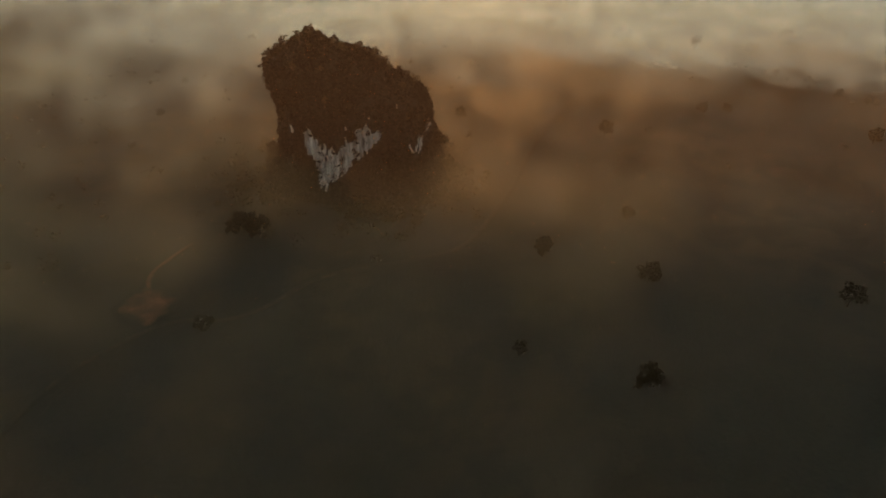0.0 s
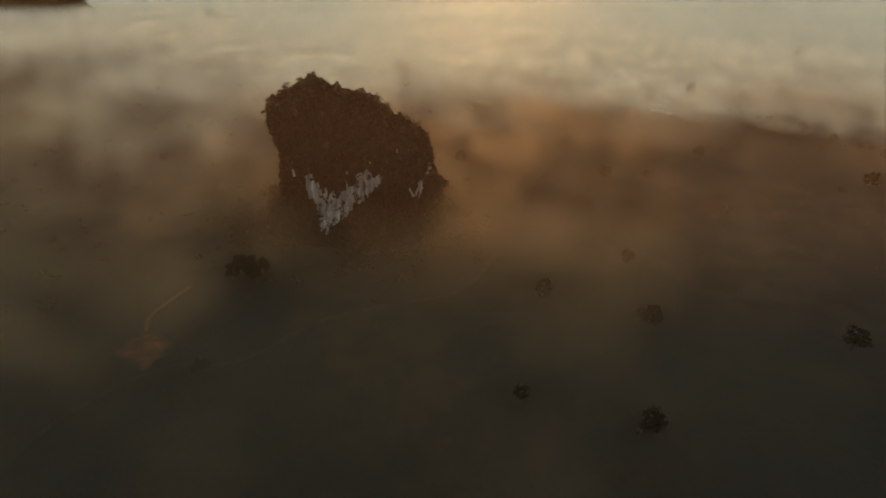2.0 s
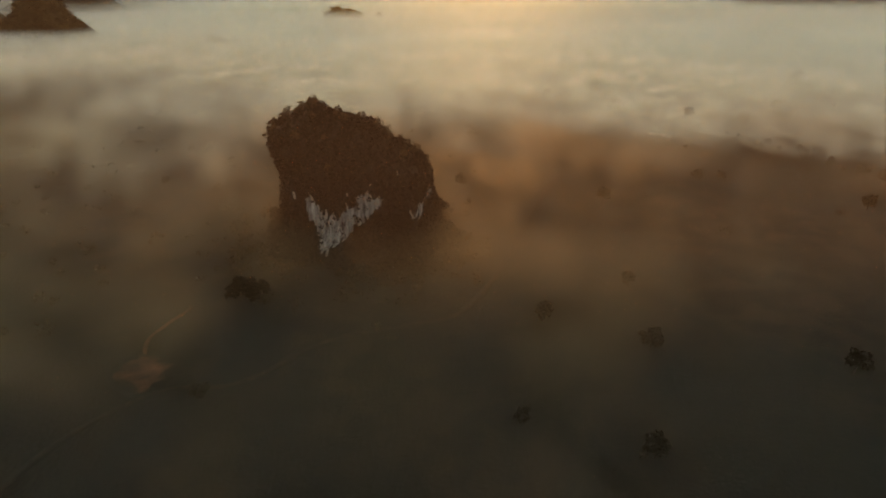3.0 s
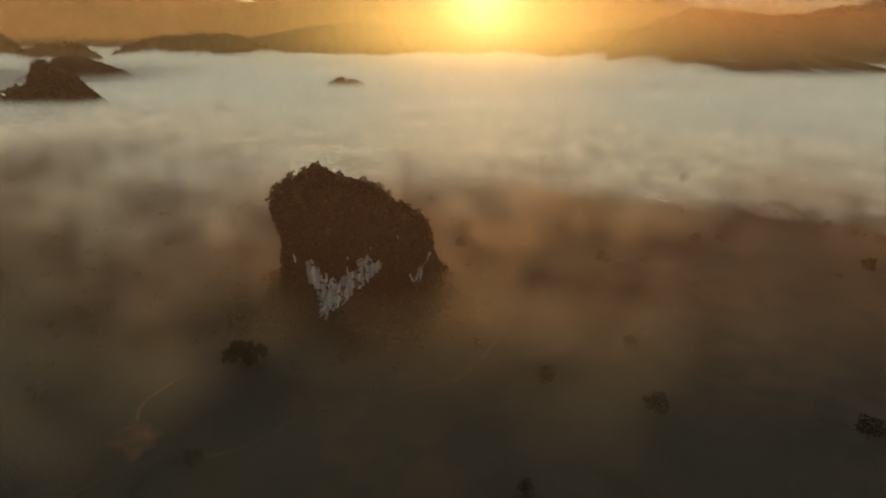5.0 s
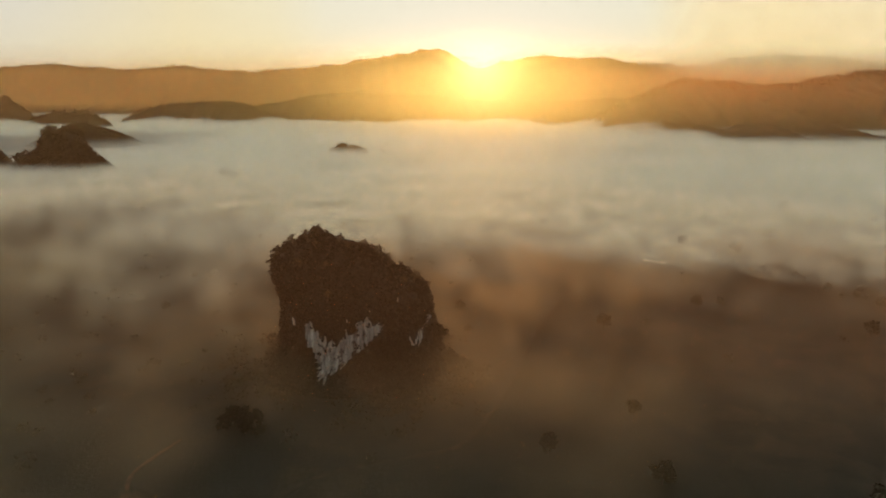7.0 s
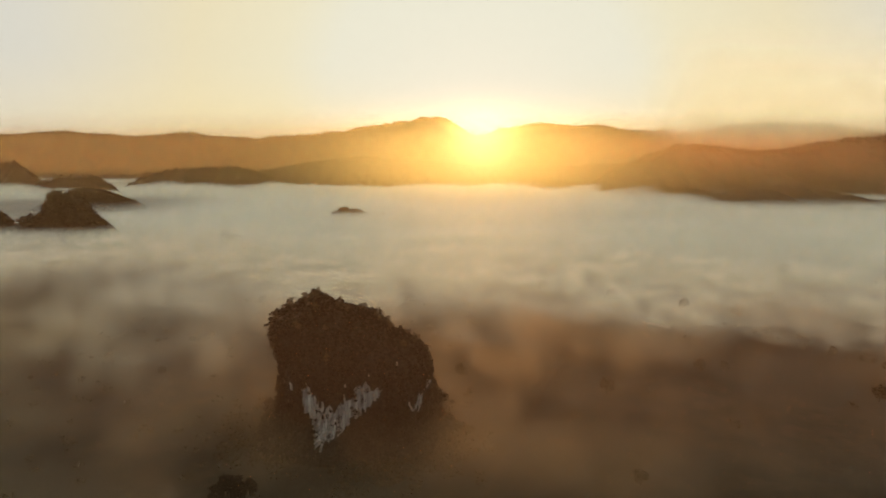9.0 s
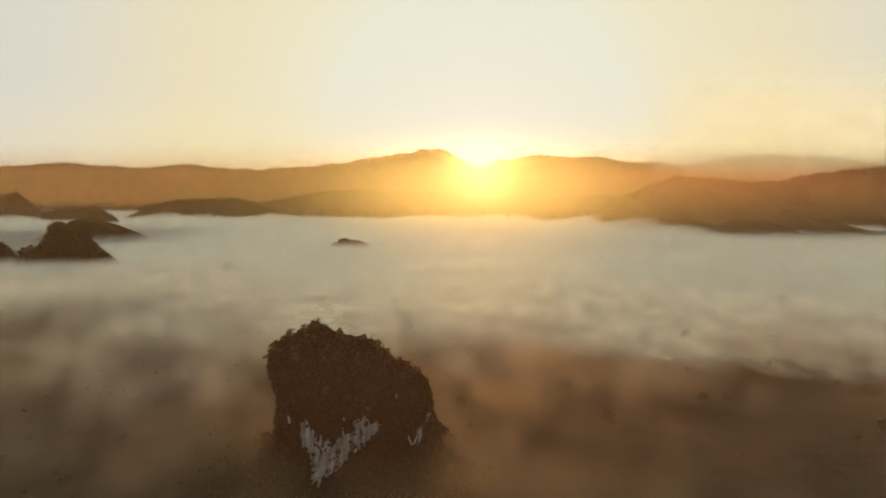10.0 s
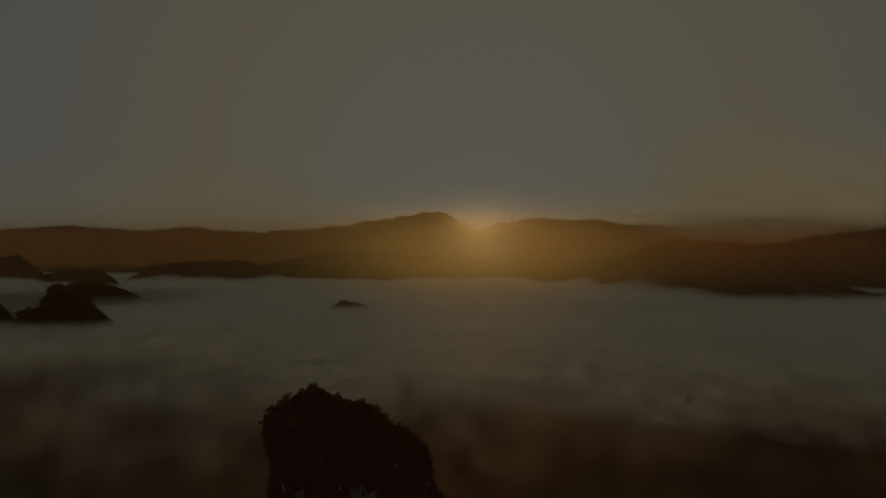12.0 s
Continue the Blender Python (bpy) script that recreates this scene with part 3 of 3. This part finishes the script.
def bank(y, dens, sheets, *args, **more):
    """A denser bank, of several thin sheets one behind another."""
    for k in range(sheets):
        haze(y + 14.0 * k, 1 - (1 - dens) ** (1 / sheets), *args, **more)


# gold and rust tones paint the sunrise warmth into the haze
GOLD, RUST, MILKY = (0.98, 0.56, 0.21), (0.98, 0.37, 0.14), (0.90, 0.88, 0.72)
FLAT = {"turn": 0, "lean": 0}
# nearest sheet stands in for warm lens glare over the tower
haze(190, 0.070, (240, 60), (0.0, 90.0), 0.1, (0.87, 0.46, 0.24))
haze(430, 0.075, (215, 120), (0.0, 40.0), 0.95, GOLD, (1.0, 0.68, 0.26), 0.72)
# these three stand in for the lens bloom around the sun
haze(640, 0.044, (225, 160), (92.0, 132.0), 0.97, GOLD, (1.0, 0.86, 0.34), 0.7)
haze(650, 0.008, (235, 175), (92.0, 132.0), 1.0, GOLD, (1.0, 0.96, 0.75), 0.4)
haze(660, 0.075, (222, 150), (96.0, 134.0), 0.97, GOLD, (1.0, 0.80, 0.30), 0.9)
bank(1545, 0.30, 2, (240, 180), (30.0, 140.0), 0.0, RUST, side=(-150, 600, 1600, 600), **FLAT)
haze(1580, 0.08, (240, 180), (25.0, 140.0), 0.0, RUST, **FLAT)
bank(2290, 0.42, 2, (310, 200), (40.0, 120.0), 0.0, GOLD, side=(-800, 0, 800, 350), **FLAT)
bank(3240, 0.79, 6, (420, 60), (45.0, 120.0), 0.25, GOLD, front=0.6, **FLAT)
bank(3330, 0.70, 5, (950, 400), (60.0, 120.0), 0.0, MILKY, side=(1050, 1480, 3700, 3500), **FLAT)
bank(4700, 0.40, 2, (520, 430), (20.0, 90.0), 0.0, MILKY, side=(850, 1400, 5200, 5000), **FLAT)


# ---------------------------------------------------------------- trees
broad = [make_tree("tree", 9.0, 3.6, 0.3, 9, 190, 21, PLAIN_LEAF, 16, 0.62), make_tree("tree", 8.0, 3.2, 0.28, 8, 170, 22, PLAIN_LEAF, 16, 0.6), make_tree("tree", 10.0, 3.4, 0.4, 9, 180, 23, PLAIN_LEAF, 16, 0.62)]
for t in broad:
    tagged(t, "broad dark evergreen tree standing in the mist", "tree", "trees on the plain")
PLAIN = [(87, 209, 1.0), (163, 193, 1.3), (45, 229, 0.9), (28, 165, 0.6), (70, 148, 0.9), (92, 262, 0.9), (-91, 178, 0.7), (12, 407, 0.8),
         (339, 619, 1.5), (178, 619, 1.6), (438, 764, 1.7), (202, 416, 0.8), (115, 668, 1.55), (285, 567, 1.3), (273, 360, 1.2), (184, 416, 0.9),
         (106, 374, 1.0), (-207, 482, 0.7), (-199, 411, 0.6), (-193, 489, 0.7),
         (5, 318, 1.1), (9, 314, 0.9), (2, 312, 1.2), (228, 548, 0.7), (233, 552, 0.6)]
for k in range(13):
    PLAIN.append((244 + 6.2 * k + 5 * math.sin(3.1 * k), 556 - 11.5 * k + 7 * math.cos(2.3 * k), 0.6 + 0.2 * math.sin(1.7 * k)))
rng = np.random.default_rng(5)
for _ in range(40):
    y = rng.uniform(420, 1250)
    x = rng.uniform(-0.85, 0.85) * y
    if -110 < x < 20 and 265 < y < 370:
        continue
    PLAIN.append((x, y, rng.uniform(0.4, 0.8) * (1 + y / 2500)))
for k, (x, y, s) in enumerate(PLAIN):
    m = pose(x, y, ground_z(x, y), 0, 0, 47 * k) @ Matrix.Diagonal((s, s, s, 1))
    if k < 3:
        broad[k].matrix_basis = m
    else:
        copy_thing(broad[k % 3], m)

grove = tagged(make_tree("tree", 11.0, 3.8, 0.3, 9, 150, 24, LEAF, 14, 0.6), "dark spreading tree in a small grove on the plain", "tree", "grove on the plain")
for k, (x, y, s) in enumerate([(-93, 250, 1.0), (-87, 251, 0.8), (-98, 253, 0.85), (-101, 249, 0.65), (-90, 246, 0.6)]):
    m = pose(x, y, ground_z(x, y), 0, 0, 61 * k) @ Matrix.Diagonal((s, s, s, 1))
    if k:
        copy_thing(grove, m)
    else:
        grove.matrix_basis = m

lone = tagged(make_tree("tall_tree", 22.0, 4.6, 0.66, 8, 60, 31, RUST_LEAF, 12, 0.55), "tall lone tree with bare trunk and small rusty crown", "tree")
lone.matrix_basis = pose(225, 555, ground_z(225, 555))

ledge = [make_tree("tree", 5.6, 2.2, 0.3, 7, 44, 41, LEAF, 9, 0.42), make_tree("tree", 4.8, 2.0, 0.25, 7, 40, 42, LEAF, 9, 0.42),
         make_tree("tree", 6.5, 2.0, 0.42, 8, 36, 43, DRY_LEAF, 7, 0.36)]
for t in ledge[:2]:
    tagged(t, "small evergreen tree, darkened as a silhouette, rooted on the limestone summit", "tree", "trees on the karst tower")
tagged(ledge[2], "thin dry-leaved tree rooted on the limestone summit", "tree", "trees on the karst tower")
bare_tree = tagged(make_tree("tree", 6.0, 2.2, 0.2, 9, 10, 44, DRY_LEAF, 5, 0.3), "leafless twiggy tree rooted on the limestone summit", "tree", "trees on the karst tower")
kinds = ledge + [bare_tree]
CREST = [-91, -90, -86, -82, -79, -74, -71, -68, -66, -63, -58, -54, -50, -46, -41, -37, -35, -33, -31, -29, -26, -22, -18, -14, -11]


def crest_at(x):
    return max((t for t in tower_tops if abs(t[0].x - x) < 2.0), key=lambda t: t[0].z)


high = [crest_at(x) for x in CREST] + [(p, q) for p, q in tower_tops if p.z > 42]
for k in range(95):
    p, q = high[k if k < len(CREST) else int(rng.integers(len(CREST), len(high)))]
    s = rng.uniform(0.6, 0.95) * (1.4 if -39 < p.x < -27 and k < len(CREST) else 1.2 if k < len(CREST) else 1.0)
    m = pose(p.x, p.y, p.z - 0.2, 0, 0, 67 * k) @ Matrix.Diagonal((s, s, s, 1))
    which = k if k < 4 else (3 if k % 9 == 0 else k % 3)
    if k < 4:
        kinds[k].matrix_basis = m
    else:
        copy_thing(kinds[which], m)

crag_tree = tagged(make_tree("tree", 12.0, 4.2, 0.4, 8, 50, 51, LEAF, 9, 0.9), "dark tree standing on a far karst crag", "tree", "trees on the far karsts")
for x, z, s in ((-92, 57, 1.25), (-90, 63, 1.1), (-83, 67, 1.2), (-67, 75, 1.15), (-71, 73, 1.0), (-36, 67, 1.5), (-31, 63, 1.35), (-40, 66, 1.0), (-13, 47, 1.2), (-9, 42, 1.1), (2, 17, 1.7), (0, 15, 1.8), (-98, 12, 1.6)):
    p, q = min(tower_tops, key=lambda t: (t[0].x - x) ** 2 + (t[0].z - z) ** 2 + 0.05 * (t[0].y - 318) ** 2)
    copy_thing(ledge[abs(x) % 2], pose(p.x, p.y, p.z - 0.4, 0, 0, 83 * abs(x)) @ Matrix.Diagonal((s, s, s * 0.9, 1)))

CRAG = [(-795, 1130, 26, 1.0), (-788, 1125, 30, 1.2), (-778, 1128, 36, 0.9), (-768, 1122, 42, 0.8), (-638, 1130, 28, 0.9), (-630, 1126, 22, 1.0), (-646, 1128, 34, 0.8),
        (-728, 1132, 86, 0.6), (-686, 1130, 76, 0.6)]
for k, (x, y, z, s) in enumerate(CRAG):
    copy_thing(crag_tree, pose(x, y, z, 0, 0, 71 * k) @ Matrix.Diagonal((s, s, s, 1)))
first = True
for root, tops in far_karsts:
    for k in range(16):
        p, q = tops[int(rng.integers(len(tops)))]
        s = rng.uniform(0.6, 1.1)
        m = pose(p.x, p.y, p.z - 1.0, 0, 0, 31 * k) @ Matrix.Diagonal((s, s, s, 1))
        if first:
            crag_tree.matrix_basis, first = m, False
        else:
            copy_thing(crag_tree, m)

isle = tagged(make_tree("tree", 31.0, 9.5, 0.45, 9, 90, 61, LEAF, 12, 1.4), "dark treetop emerging from the thick fog", "tree", "treetops in the fog")
ISLE = [(-262, 1462, 0.9), (-250, 1470, 1.15), (-238, 1458, 1.25), (-226, 1466, 1.1), (-214, 1460, 1.2), (-202, 1468, 1.05), (-190, 1462, 0.9), (-244, 1480, 1.3),
        (-147, 1494, 0.8), (-361, 1053, 0.72), (-376, 1060, 0.77), (-392, 1075, 0.7), (-345, 1062, 0.68), (-405, 1120, 0.72)]
for k, (x, y, s) in enumerate(ISLE):
    m = pose(x, y, ground_z(x, y), 0, 0, 53 * k) @ Matrix.Diagonal((s, s, s, 1))
    if k == 0:
        isle.matrix_basis = m
    else:
        copy_thing(isle, m)


# ---------------------------------------------------------------- scrub on the plain
def scrub_field(count, seed):
    """Low dry bushes in loose thickets, thickest round the tower's foot, kept off the road and the bare soil."""
    r = np.random.default_rng(seed)
    line = np.array(TRACK_LINE, float)
    spots, sizes = [], []
    while len(spots) < count:
        if r.random() < 0.4:
            w, d = r.uniform(0, 2 * math.pi), 0.8 + abs(r.normal()) * 0.38
            x, y = -45 + math.cos(w) * 58 * d, 318 + math.sin(w) * 45 * d
            keep = 0.5 + 1.6 * fbm(x * 0.02, y * 0.02, 5.3, 4)
        else:
            y = 205 + 450 * r.random() ** 0.8
            x = r.uniform(-0.95, 0.95) * y
            keep = 0.1 + 1.5 * fbm(x * 0.0113 + y * 0.004, y * 0.0117 - x * 0.004, 3.37, 5)
        if r.random() > keep * (0.8 if x < 30 else 0.12) or np.min(np.hypot(line[:, 0] - x, line[:, 1] - y)) < 6 or math.hypot(x + 117, y - 196) < 17:
            continue
        s = r.uniform(1.6, 5.0)
        spots.append((x, y, ground_z(x, y) + 0.5 * s))
        sizes.append(s)
    return leafage("scrub_thicket", leaf_cloud(spots, 22, np.array(sizes), 0.9, r, 0.5), SCRUB)


SCRUB = mat_leaf("dry_brown_scrub", (0.022, 0.019, 0.012), (0.038, 0.03, 0.018))
tagged(new("scrub_thicket", scrub_field(620, 77)), "low dry brown scrub in loose thickets on the plain", "scrub", kind="stuff")


# ---------------------------------------------------------------- shed
def box(verts, faces, lo, hi):
    b = len(verts)
    verts += [Vector((x, y, z)) for z in (lo[2], hi[2]) for y in (lo[1], hi[1]) for x in (lo[0], hi[0])]
    faces += [tuple(b + i for i in f) for f in ((0, 2, 3, 1), (4, 5, 7, 6), (0, 1, 5, 4), (2, 6, 7, 3), (0, 4, 6, 2), (1, 3, 7, 5))]


shed = tagged(new("field_shed"), "long low open shed with a pale metal roof", "shed")
for x in (-10, -5, 0, 5, 10):
    for y in (-2.2, 2.2):
        v, f = [], []
        box(v, f, (x - 0.1, y - 0.1, -1.0), (x + 0.1, y + 0.1, 2.6))
        part("post", mesh_of("post", v, f, TIMBER), shed)
for s in (-1, 1):
    v, f = [], []
    for k in range(85):
        x = -10.8 + k * 0.257
        w = 0.03 * (k % 2)
        v += [Vector((x, 0.02 * s, 3.5 + w)), Vector((x, 2.9 * s, 2.5 + w)), Vector((x, 0.02 * s, 3.46 + w)), Vector((x, 2.9 * s, 2.46 + w))]
        if k:
            b = 4 * k
            f += [(b - 4, b - 3, b + 1, b), (b - 2, b + 2, b + 3, b - 1)]
    part("roof_sheet", mesh_of("roof_sheet", v, f, ROOF), shed)
shed.matrix_basis = pose(193.5, 527.5, ground_z(193, 527), 0, 0, -41)
